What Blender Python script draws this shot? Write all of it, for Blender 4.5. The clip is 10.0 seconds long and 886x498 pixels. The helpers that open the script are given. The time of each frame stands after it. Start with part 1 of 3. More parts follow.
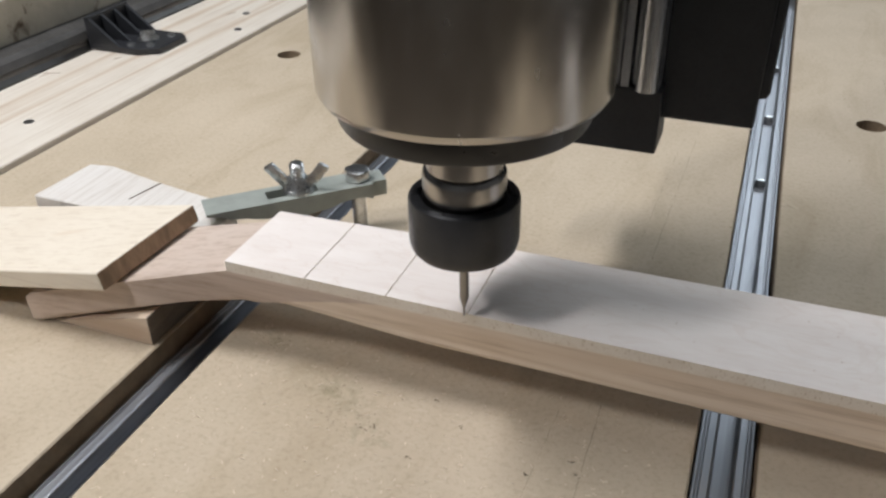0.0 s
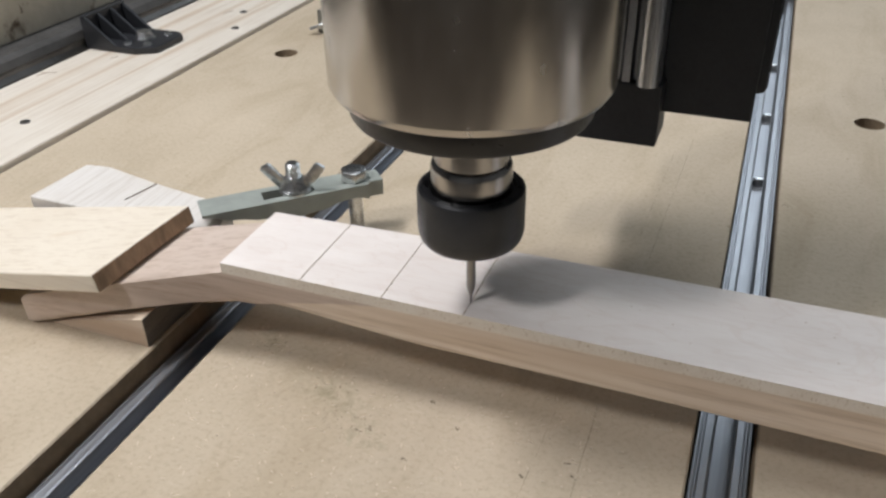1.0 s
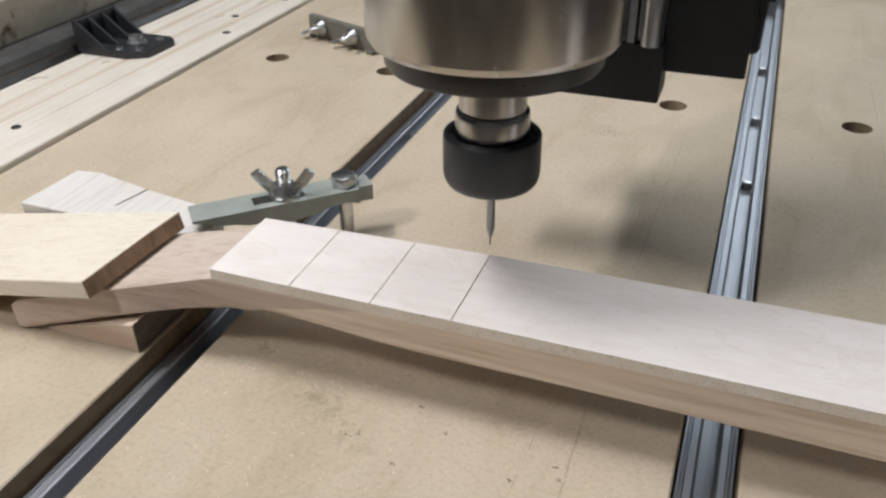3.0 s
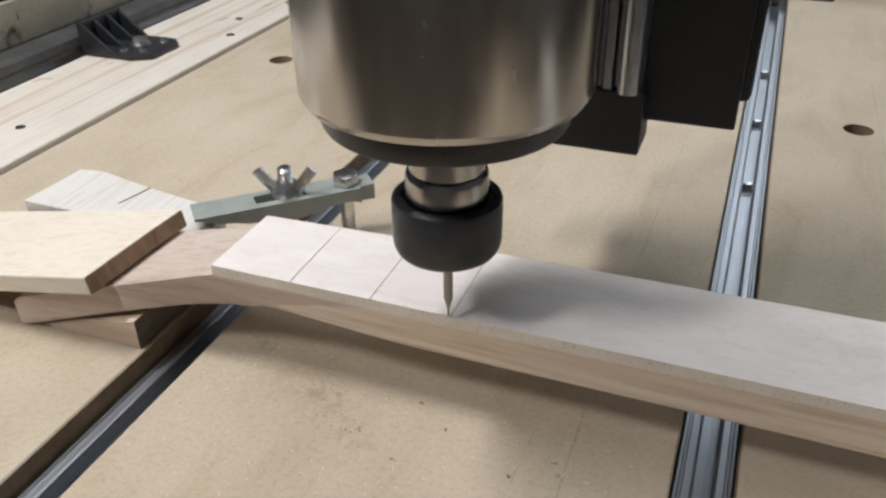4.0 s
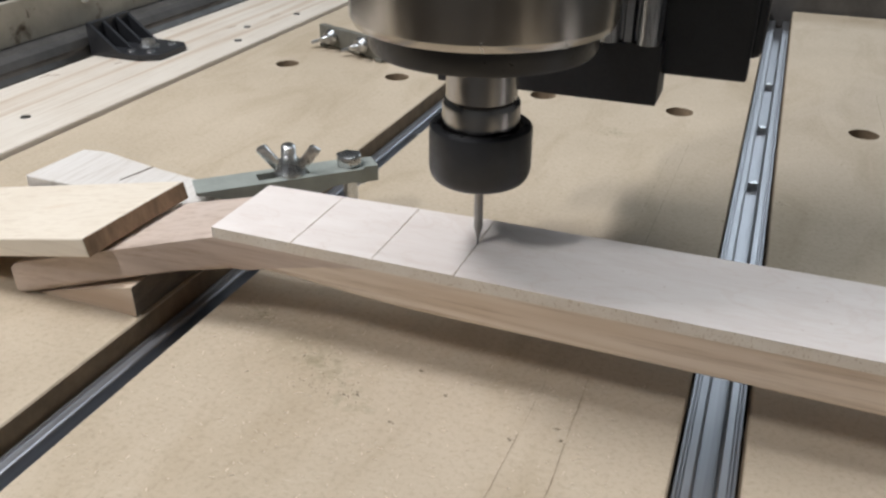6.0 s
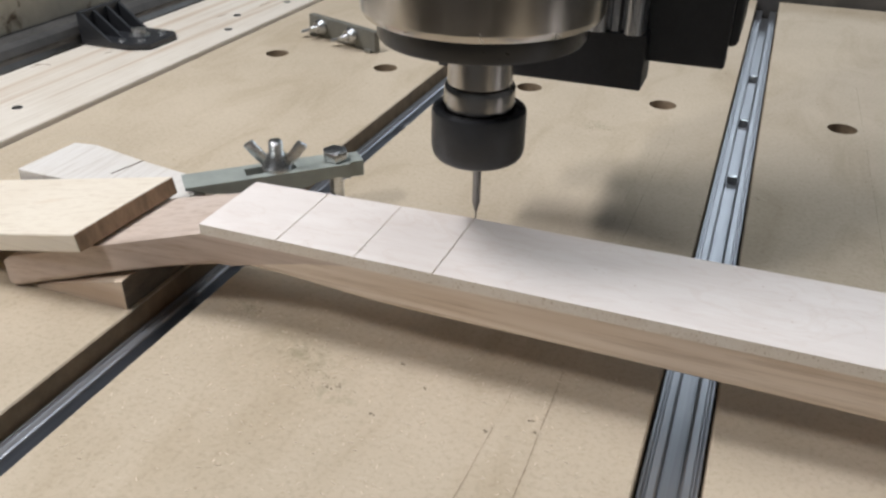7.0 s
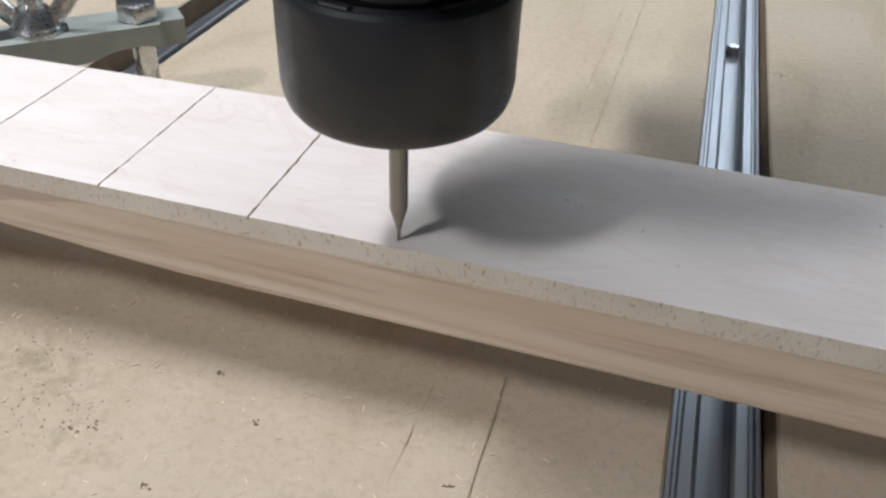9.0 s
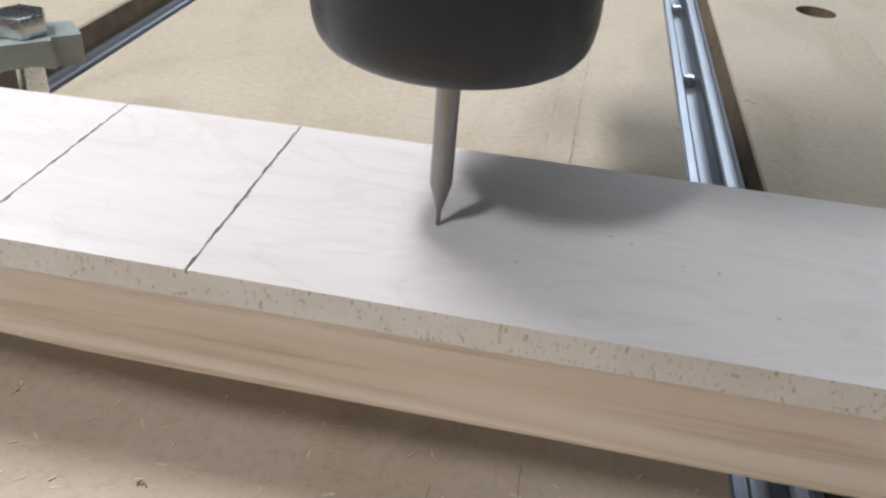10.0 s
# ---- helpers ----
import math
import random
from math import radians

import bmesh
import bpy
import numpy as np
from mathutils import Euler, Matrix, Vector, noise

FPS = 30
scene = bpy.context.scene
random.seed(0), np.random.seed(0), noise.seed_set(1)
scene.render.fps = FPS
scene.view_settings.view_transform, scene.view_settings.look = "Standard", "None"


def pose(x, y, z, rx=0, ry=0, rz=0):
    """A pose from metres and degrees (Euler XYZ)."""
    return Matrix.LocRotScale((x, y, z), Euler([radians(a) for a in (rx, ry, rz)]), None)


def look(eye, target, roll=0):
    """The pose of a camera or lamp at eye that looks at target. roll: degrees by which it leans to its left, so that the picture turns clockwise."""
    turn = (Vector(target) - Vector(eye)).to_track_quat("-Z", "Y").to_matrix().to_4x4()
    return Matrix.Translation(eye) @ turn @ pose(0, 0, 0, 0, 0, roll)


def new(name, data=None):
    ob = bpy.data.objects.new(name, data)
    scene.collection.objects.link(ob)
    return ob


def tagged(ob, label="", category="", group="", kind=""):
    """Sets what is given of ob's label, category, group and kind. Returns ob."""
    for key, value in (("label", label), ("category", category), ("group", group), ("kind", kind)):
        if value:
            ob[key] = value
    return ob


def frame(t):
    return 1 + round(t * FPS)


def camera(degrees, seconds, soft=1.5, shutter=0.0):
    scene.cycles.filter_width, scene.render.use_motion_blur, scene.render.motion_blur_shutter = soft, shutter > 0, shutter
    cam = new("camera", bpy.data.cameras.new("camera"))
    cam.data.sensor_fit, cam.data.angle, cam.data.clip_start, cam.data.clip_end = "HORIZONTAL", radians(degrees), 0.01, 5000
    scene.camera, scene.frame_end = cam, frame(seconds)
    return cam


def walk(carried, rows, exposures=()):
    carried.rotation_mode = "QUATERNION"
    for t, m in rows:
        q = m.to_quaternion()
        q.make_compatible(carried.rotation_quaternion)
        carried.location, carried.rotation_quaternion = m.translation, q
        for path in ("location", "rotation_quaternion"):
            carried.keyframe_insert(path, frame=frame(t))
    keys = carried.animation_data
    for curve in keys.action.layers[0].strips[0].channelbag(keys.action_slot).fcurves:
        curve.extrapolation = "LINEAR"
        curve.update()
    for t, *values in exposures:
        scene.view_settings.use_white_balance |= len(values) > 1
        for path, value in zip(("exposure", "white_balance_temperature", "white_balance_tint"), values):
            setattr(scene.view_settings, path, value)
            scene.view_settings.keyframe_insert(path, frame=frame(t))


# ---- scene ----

# ---------------- camera and its way ----------------
cam = camera(56.0, 10.0, soft=2.5)
PATH = [
    (0, pose(0.0808, -0.2536, 0.2250, 0, 0, 21.43) @ pose(0, 0, 0, 58.17) @ pose(0, 0, 0, 0, 0, -0.77)),
    (0.5, pose(0.0793, -0.2539, 0.2258, 0, 0, 21.28) @ pose(0, 0, 0, 57.93) @ pose(0, 0, 0, 0, 0, -0.85)),
    (1, pose(0.0818, -0.2513, 0.2259, 0, 0, 21.45) @ pose(0, 0, 0, 57.94) @ pose(0, 0, 0, 0, 0, -0.94)),
    (1.5, pose(0.0809, -0.2521, 0.2268, 0, 0, 21.09) @ pose(0, 0, 0, 57.81) @ pose(0, 0, 0, 0, 0, -0.86)),
    (2, pose(0.0860, -0.2494, 0.2260, 0, 0, 21.28) @ pose(0, 0, 0, 58.07) @ pose(0, 0, 0, 0, 0, -0.97)),
    (2.5, pose(0.0838, -0.2507, 0.2292, 0, 0, 20.96) @ pose(0, 0, 0, 58.02) @ pose(0, 0, 0, 0, 0, -0.83)),
    (4, pose(0.0866, -0.2539, 0.2259, 0, 0, 21.27) @ pose(0, 0, 0, 58.48) @ pose(0, 0, 0, 0, 0, -0.82)),
    (4.5, pose(0.0859, -0.2598, 0.2196, 0, 0, 21.48) @ pose(0, 0, 0, 59.89) @ pose(0, 0, 0, 0, 0, -0.20)),
    (5, pose(0.0858, -0.2664, 0.1924, 0, 0, 21.56) @ pose(0, 0, 0, 61.31) @ pose(0, 0, 0, 0, 0, 0.12)),
    (5.5, pose(0.0883, -0.2641, 0.1934, 0, 0, 21.53) @ pose(0, 0, 0, 61.80) @ pose(0, 0, 0, 0, 0, 0.12)),
    (7, pose(0.0972, -0.2687, 0.2086, 0, 0, 20.88) @ pose(0, 0, 0, 60.07) @ pose(0, 0, 0, 0, 0, 0.68)),
    (7.5, pose(0.1048, -0.2701, 0.2105, 0, 0, 20.95) @ pose(0, 0, 0, 60.04) @ pose(0, 0, 0, 0, 0, 0.73)),
    (7.7, pose(0.0834, -0.2142, 0.1868, 0, 0, 21.25) @ pose(0, 0, 0, 58.35) @ pose(0, 0, 0, 0, 0, -0.85)),
    (8, pose(0.0672, -0.1688, 0.1557, 0, 0, 21.20) @ pose(0, 0, 0, 57.31) @ pose(0, 0, 0, 0, 0, -1.31)),
    (8.3, pose(0.0589, -0.1570, 0.1444, 0, 0, 15.95) @ pose(0, 0, 0, 56.35) @ pose(0, 0, 0, 0, 0, 0.75)),
    (8.5, pose(0.0628, -0.1495, 0.1448, 0, 0, 16.83) @ pose(0, 0, 0, 54.18) @ pose(0, 0, 0, 0, 0, 0.28)),
    (8.8, pose(0.0735, -0.1404, 0.1350, 0, 0, 13.26) @ pose(0, 0, 0, 52.04) @ pose(0, 0, 0, 0, 0, 3.71)),
    (9, pose(0.0695, -0.1378, 0.1366, 0, 0, 15.54) @ pose(0, 0, 0, 53.17) @ pose(0, 0, 0, 0, 0, 2.20)),
    (9.2, pose(0.0705, -0.1378, 0.1342, 0, 0, 16.85) @ pose(0, 0, 0, 55.04) @ pose(0, 0, 0, 0, 0, 1.17)),
    (9.5, pose(0.0606, -0.1398, 0.1354, 0, 0, 13.18) @ pose(0, 0, 0, 55.00) @ pose(0, 0, 0, 0, 0, 2.60)),
    (10, pose(0.0456, -0.1089, 0.1117, 0, 0, 7.82) @ pose(0, 0, 0, 57.05) @ pose(0, 0, 0, 0, 0, 4.93)),
]
walk(cam, PATH, exposures=[(0, -0.1, 6450, 10), (7.5, -0.1, 6400, 10), (8.3, 0.02, 6200, 10), (9.5, 0.08, 6180, 10), (10, 0.16, 6080, 10)])

# ---------------- world, lamps, exposure ----------------
world = bpy.data.worlds.new("world")
scene.world = world
world.use_nodes = True
world.node_tree.nodes["Background"].inputs[0].default_value = (0.9, 0.95, 1.0, 1)
world.node_tree.nodes["Background"].inputs[1].default_value = 0.08


def tube_lamp(name, place, lean, across, length, watts, colour):
    """A fluorescent fixture lying along y, leaned about its length."""
    d = bpy.data.lights.new(name, "AREA")
    d.shape, d.size, d.size_y, d.energy, d.color = "RECTANGLE", across, length, watts, colour
    ob = new(name, d)
    ob.matrix_world = pose(*place) @ pose(0, 0, 0, 0, lean, 0)
    return ob


def area_lamp(name, eye, target, sx, sy, watts, colour):
    d = bpy.data.lights.new(name, "AREA")
    d.shape, d.size, d.size_y, d.energy, d.color = "RECTANGLE", sx, sy, watts, colour
    ob = new(name, d)
    ob.matrix_world = look(eye, target)
    return ob


tube_lamp("work_lamp", (-0.66, -0.88, 1.22), -29, 0.06, 0.26, 12.0, (0.99, 0.98, 1.0))
tube_lamp("work_lamp", (-0.54, -0.12, 1.24), -24, 0.10, 0.40, 12.0, (0.99, 0.98, 1.0))
# wide overhead lamp added as soft fill for the shadows, no real fixture
area_lamp("overhead_fill_lamp", (0.25, 0.45, 2.4), (0.1, 0.1, 0.0), 2.0, 1.5, 28, (0.90, 0.95, 1.0))
# added lamp, no known window: brightens track reflections, cools the far bed
area_lamp("far_fill_lamp", (0.35, 2.45, 1.0), (0.1, 0.3, 0.1), 1.2, 0.9, 17, (0.80, 0.90, 1.0))


# ---------------- materials ----------------
def nodes_of(name, rough=0.6, metal=0.0):
    m = bpy.data.materials.new(name)
    m.use_nodes = True
    nt = m.node_tree
    b = nt.nodes["Principled BSDF"]
    b.inputs["Roughness"].default_value = rough
    b.inputs["Metallic"].default_value = metal
    return m, nt, b


def coords(nt, scale=(1, 1, 1), rot=(0, 0, 0)):
    tc = nt.nodes.new("ShaderNodeTexCoord")
    mp = nt.nodes.new("ShaderNodeMapping")
    mp.inputs["Scale"].default_value = scale
    mp.inputs["Rotation"].default_value = rot
    nt.links.new(tc.outputs["Object"], mp.inputs["Vector"])
    return mp.outputs["Vector"]


def noise_tex(nt, vec, scale, detail=4.0, rough=0.55, dist=0.0):
    n = nt.nodes.new("ShaderNodeTexNoise")
    n.inputs["Scale"].default_value = scale
    n.inputs["Detail"].default_value = detail
    n.inputs["Roughness"].default_value = rough
    n.inputs["Distortion"].default_value = dist
    nt.links.new(vec, n.inputs["Vector"])
    return n.outputs["Fac"]


def ramp(nt, fac, stops):
    r = nt.nodes.new("ShaderNodeValToRGB")
    e = r.color_ramp.elements
    while len(e) < len(stops):
        e.new(0.5)
    for el, (pos, col) in zip(e, stops):
        el.position = pos
        el.color = (*col, 1) if len(col) == 3 else col
    nt.links.new(fac, r.inputs[0])
    return r.outputs[0]


def mix(nt, kind, fac, a, b):
    x = nt.nodes.new("ShaderNodeMix")
    x.data_type, x.blend_type = "RGBA", kind
    if isinstance(fac, float):
        x.inputs[0].default_value = fac
    else:
        nt.links.new(fac, x.inputs[0])
    for sock, v in ((x.inputs[6], a), (x.inputs[7], b)):
        if isinstance(v, tuple):
            sock.default_value = (*v, 1)
        else:
            nt.links.new(v, sock)
    return x.outputs[2]


def bump(nt, b, height, strength, dist):
    n = nt.nodes.new("ShaderNodeBump")
    n.inputs["Strength"].default_value = strength
    n.inputs["Distance"].default_value = dist
    nt.links.new(height, n.inputs["Height"])
    nt.links.new(n.outputs[0], b.inputs["Normal"])


def mdf_mat(name, light, dark, fleck):
    """Fibre board: cloudy tan with fine pressed fibres and small dark flecks."""
    m, nt, b = nodes_of(name, 0.72)
    b.inputs["Specular IOR Level"].default_value = 0.3
    v = coords(nt)
    cloud = noise_tex(nt, v, 9, 5, 0.6)
    fine = noise_tex(nt, v, 420, 3, 0.7)
    fib = noise_tex(nt, coords(nt, (160, 620, 400), (0, 0, 0.5)), 1.0, 3, 0.7, 0.6)
    col = ramp(nt, cloud, [(0.3, dark), (0.7, light)])
    col = mix(nt, "MULTIPLY", 0.35, col, ramp(nt, fine, [(0.32, (0.62, 0.58, 0.52)), (0.52, (1, 1, 1)), (0.75, (1.0, 1.0, 1.0))]))
    col = mix(nt, "SCREEN", 0.22, col, ramp(nt, fib, [(0.58, (0, 0, 0)), (0.75, (0.5, 0.45, 0.36))]))
    spots = noise_tex(nt, v, 150, 2, 0.5)
    col = mix(nt, "MULTIPLY", 0.8, col, ramp(nt, spots, [(0.20, fleck), (0.27, (1, 1, 1))]))
    smear = noise_tex(nt, coords(nt, (1.0, 0.35, 1.0)), 26, 6, 0.65, 0.8)
    col = mix(nt, "MULTIPLY", 0.55, col, ramp(nt, smear, [(0.3, (0.74, 0.70, 0.62)), (0.52, (1, 1, 1))]))
    # greenish grimy smears where chips were rubbed into the board
    for cx, cy, rx, ry, turn in ((-0.052, -0.034, 0.034, 0.012, -0.45), (-0.030, -0.052, 0.014, 0.006, 0.1), (0.004, 0.268, 0.012, 0.010, 0.0), (-0.094, -0.010, 0.012, 0.004, -0.8)):
        tc = nt.nodes.new("ShaderNodeTexCoord")
        mp = nt.nodes.new("ShaderNodeMapping")
        mp.vector_type = "TEXTURE"
        mp.inputs["Location"].default_value = (cx, cy, 0)
        mp.inputs["Rotation"].default_value = (0, 0, turn)
        mp.inputs["Scale"].default_value = (rx, ry, 1)
        nt.links.new(tc.outputs["Object"], mp.inputs["Vector"])
        g = nt.nodes.new("ShaderNodeTexGradient")
        g.gradient_type = "SPHERICAL"
        nt.links.new(mp.outputs["Vector"], g.inputs["Vector"])
        grime = noise_tex(nt, v, 190, 5, 0.75, 0.6)
        k = nt.nodes.new("ShaderNodeMath")
        k.operation = "MULTIPLY"
        nt.links.new(g.outputs["Fac"], k.inputs[0])
        nt.links.new(ramp(nt, grime, [(0.44, (0, 0, 0)), (0.60, (1, 1, 1))]), k.inputs[1])
        col = mix(nt, "MIX", k.outputs[0], col, (0.33, 0.285, 0.19))
    nt.links.new(col, b.inputs["Base Color"])
    bump(nt, b, fine, 0.05, 0.0004)
    return m


def wood_mat(name, early, late, axis, scale=1.0, ring=22.0, rough=0.55, pore=0.35, turn=0.0):
    """Plain-sawn wood with its grain along an axis."""
    m, nt, b = nodes_of(name, rough)
    long, across = 2.0 * scale, 60.0 * scale
    s = {"x": (long, across, across), "y": (across, long, across)}[axis]
    v = coords(nt, s, (0, 0, turn))
    wide = noise_tex(nt, coords(nt, tuple(k / 5 for k in s), (0, 0, turn)), 1.0, 4, 0.55, 1.2)
    w = nt.nodes.new("ShaderNodeMath")
    w.operation = "MULTIPLY"
    nt.links.new(wide, w.inputs[0])
    w.inputs[1].default_value = ring
    fr = nt.nodes.new("ShaderNodeMath")
    fr.operation = "PINGPONG"
    fr.inputs[1].default_value = 1.0
    nt.links.new(w.outputs[0], fr.inputs[0])
    fine = noise_tex(nt, v, 9.0, 6, 0.72)
    col = ramp(nt, fr.outputs[0], [(0.0, late), (0.35, early), (1.0, early)])
    col = mix(nt, "MULTIPLY", pore, col, ramp(nt, fine, [(0.34, (0.62, 0.54, 0.46)), (0.52, (1, 1, 1))]))
    blot = noise_tex(nt, coords(nt), 14, 4, 0.6)
    col = mix(nt, "MULTIPLY", 0.35, col, ramp(nt, blot, [(0.3, (0.8, 0.74, 0.68)), (0.6, (1, 1, 1))]))
    nt.links.new(col, b.inputs["Base Color"])
    bump(nt, b, fine, 0.12, 0.0006)
    return m


def plain_mat(name, base, rough, metal=0.0, vary=0.25, scale=60.0, relief=0.1, stretch=(1, 1, 1)):
    m, nt, b = nodes_of(name, rough, metal)
    v = coords(nt, stretch)
    n1 = noise_tex(nt, v, scale, 5, 0.6)
    n2 = noise_tex(nt, v, scale * 7, 3, 0.6)
    lo = tuple(c * (1 - vary) for c in base)
    hi = tuple(min(1.0, c * (1 + vary * 0.6)) for c in base)
    nt.links.new(ramp(nt, n1, [(0.3, lo), (0.7, hi)]), b.inputs["Base Color"])
    r = ramp(nt, n2, [(0.3, (rough * 0.8,) * 3), (0.7, (min(1, rough * 1.25),) * 3)])
    nt.links.new(r, b.inputs["Roughness"])
    bump(nt, b, n2, relief, 0.0004)
    return m


MDF = mdf_mat("fibreboard", (0.56, 0.47, 0.355), (0.47, 0.39, 0.285), (0.55, 0.48, 0.38))
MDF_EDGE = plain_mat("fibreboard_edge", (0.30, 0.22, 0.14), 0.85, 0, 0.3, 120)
PINE = wood_mat("pine_strip", (0.71, 0.65, 0.565), (0.58, 0.47, 0.36), "y", 0.7, 11)
PINE_CLEAT = wood_mat("pine_cleat", (0.78, 0.70, 0.58), (0.64, 0.48, 0.31), "x", 0.9, 7, pore=0.35)
SCRAP = wood_mat("scrap_pine", (0.72, 0.69, 0.65), (0.62, 0.58, 0.53), "y", 1.6, 30, turn=0.5)


def maple_mat():
    """Sanded maple: faint wandering figure, short pores and a few specks."""
    m, nt, b = nodes_of("maple_board", 0.7)
    b.inputs["Specular IOR Level"].default_value = 0.2
    v = coords(nt, (1.0, 1.0, 1.0), (0, 0, 0.35))
    cloud = noise_tex(nt, coords(nt, (14, 50, 50)), 1.0, 4, 0.6, 0.8)
    vein = noise_tex(nt, coords(nt, (22, 60, 60), (0, 0, 0.45)), 1.0, 3, 0.5, 1.6)
    pores = noise_tex(nt, coords(nt, (120, 900, 900)), 1.0, 3, 0.6)
    speck = noise_tex(nt, v, 520, 1, 0.4)
    col = ramp(nt, cloud, [(0.3, (0.735, 0.665, 0.615)), (0.7, (0.825, 0.77, 0.725))])
    col = mix(nt, "MULTIPLY", 0.28, col, ramp(nt, vein, [(0.47, (1, 1, 1)), (0.50, (0.86, 0.79, 0.74)), (0.53, (1, 1, 1))]))
    col = mix(nt, "MULTIPLY", 0.12, col, ramp(nt, pores, [(0.33, (0.75, 0.66, 0.58)), (0.48, (1, 1, 1))]))
    col = mix(nt, "MULTIPLY", 0.6, col, ramp(nt, speck, [(0.19, (0.66, 0.56, 0.48)), (0.215, (1, 1, 1))]))
    nt.links.new(col, b.inputs["Base Color"])
    bump(nt, b, pores, 0.06, 0.0004)
    return m


MAPLE = maple_mat()
NECK = wood_mat("neck_wood", (0.80, 0.69, 0.575), (0.66, 0.53, 0.40), "x", 0.8, 12, pore=0.7)
HEAD = wood_mat("head_wood", (0.62, 0.515, 0.44), (0.50, 0.40, 0.33), "x", 0.7, 9, pore=0.6)


def rough_edge_mat():
    """End-milled maple edge with torn brown pits."""
    m, nt, b = nodes_of("torn_maple_edge", 0.8)
    v = coords(nt, (1, 1, 1))
    pit = noise_tex(nt, coords(nt, (1.0, 1.0, 0.6)), 1500, 3, 0.6)
    patch = noise_tex(nt, v, 60, 3, 0.6)
    col = ramp(nt, patch, [(0.3, (0.70, 0.62, 0.52)), (0.7, (0.80, 0.74, 0.65))])
    col = mix(nt, "MULTIPLY", 0.9, col, ramp(nt, pit, [(0.30, (0.62, 0.52, 0.40)), (0.42, (1, 1, 1))]))
    nt.links.new(col, b.inputs["Base Color"])
    bump(nt, b, pit, 0.3, 0.0006)
    return m


MAPLE_EDGE = rough_edge_mat()
WEDGE = wood_mat("wedge_wood", (0.64, 0.52, 0.40), (0.52, 0.39, 0.28), "x", 0.8, 8)
# sawn end grain, darkened further to hold the shade of the end face
SHADED_END_GRAIN = plain_mat("shaded_sawn_end_grain", (0.30, 0.20, 0.125), 0.85, 0, 0.35, 260, 0.2, (1, 1, 0.25))
# wedge end colour is dark mostly because its shade is painted in
SHADED_WEDGE_END = plain_mat("shaded_wedge_end", (0.17, 0.14, 0.11), 0.85, 0, 0.4, 200, 0.2, (1, 0.3, 1))
ALU = plain_mat("extruded_aluminium", (0.37, 0.38, 0.40), 0.40, 1.0, 0.14, 30, 0.01, (30, 0.25, 20))
RAIL = plain_mat("polished_rail", (0.50, 0.50, 0.50), 0.28, 1.0, 0.06, 30, 0.01, (20, 20, 0.3))
STEEL = plain_mat("turned_steel", (0.47, 0.445, 0.41), 0.22, 1.0, 0.08, 30, 0.02, (1, 1, 0.3))
CHROME = plain_mat("ground_steel", (0.44, 0.42, 0.40), 0.23, 1.0, 0.05, 6, 0.0)
ZINC = plain_mat("zinc_plated_steel", (0.62, 0.63, 0.63), 0.28, 1.0, 0.2, 240, 0.1)
CARBIDE = plain_mat("carbide", (0.30, 0.29, 0.28), 0.35, 1.0, 0.1, 200, 0.05)
NUT_BLACK = plain_mat("blackened_steel", (0.038, 0.039, 0.043), 0.38, 0.0, 0.25, 80, 0.08)
RING_BLACK = plain_mat("black_cap", (0.016, 0.016, 0.017), 0.34, 0.0, 0.2, 80, 0.05)
ANOD = plain_mat("black_anodised", (0.018, 0.018, 0.020), 0.5, 0.0, 0.2, 120, 0.05)
PLASTIC = plain_mat("black_plastic", (0.022, 0.023, 0.026), 0.38, 0.0, 0.2, 200, 0.08)
DULL_PAINT = plain_mat("dull_olive_paint", (0.16, 0.155, 0.13), 0.5, 0.0, 0.2, 70, 0.08)
PAINT = plain_mat("grey_green_paint", (0.31, 0.335, 0.305), 0.42, 0.0, 0.16, 70, 0.08)
DARK_BAR = plain_mat("dull_bar", (0.12, 0.115, 0.11), 0.45, 0.6, 0.3, 40, 0.1)


def stained_steel_mat():
    m, nt, b = nodes_of("stained_steel", 0.5, 0.3)
    v = coords(nt)
    cloud = noise_tex(nt, v, 28, 5, 0.65)
    stain = noise_tex(nt, coords(nt, (1, 1, 0.7)), 55, 4, 0.6, 0.6)
    col = ramp(nt, cloud, [(0.3, (0.34, 0.31, 0.25)), (0.7, (0.50, 0.46, 0.38))])
    col = mix(nt, "MULTIPLY", 0.95, col, ramp(nt, stain, [(0.30, (0.16, 0.10, 0.06)), (0.40, (1, 1, 1))]))
    nt.links.new(col, b.inputs["Base Color"])
    bump(nt, b, stain, 0.1, 0.0008)
    return m


RUSTY = stained_steel_mat()
SCORE = plain_mat("scored_fibre", (0.33, 0.26, 0.18), 0.9, 0, 0.3, 300)
# slot shade put into the floor colour; the same brown serves the knife marks
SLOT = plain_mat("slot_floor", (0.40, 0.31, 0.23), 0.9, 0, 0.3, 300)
DARK = plain_mat("dark_crumb", (0.15, 0.115, 0.08), 0.9, 0, 0.3, 300)
CHIP = plain_mat("pale_dust", (0.72, 0.62, 0.48), 0.9, 0, 0.2, 300)
WALL = plain_mat("workshop_wall", (0.24, 0.24, 0.24), 0.8, 0, 0.1, 3)
BENCH = plain_mat("bench_side", (0.16, 0.13, 0.10), 0.8, 0, 0.2, 10)


# ---------------- mesh helpers ----------------
def link_mesh(name, bm, mat, parent=None, label="", smooth=False):
    me = bpy.data.meshes.new(name)
    bmesh.ops.recalc_face_normals(bm, faces=bm.faces[:])
    bm.to_mesh(me)
    bm.free()
    if smooth:
        me.shade_smooth()
        me.set_sharp_from_angle(angle=radians(32))
    for k in (mat if isinstance(mat, (list, tuple)) else [mat]):
        me.materials.append(k)
    ob = new(name, me)
    if parent:
        ob.parent = parent
    if label:
        ob["label"] = label
    return ob


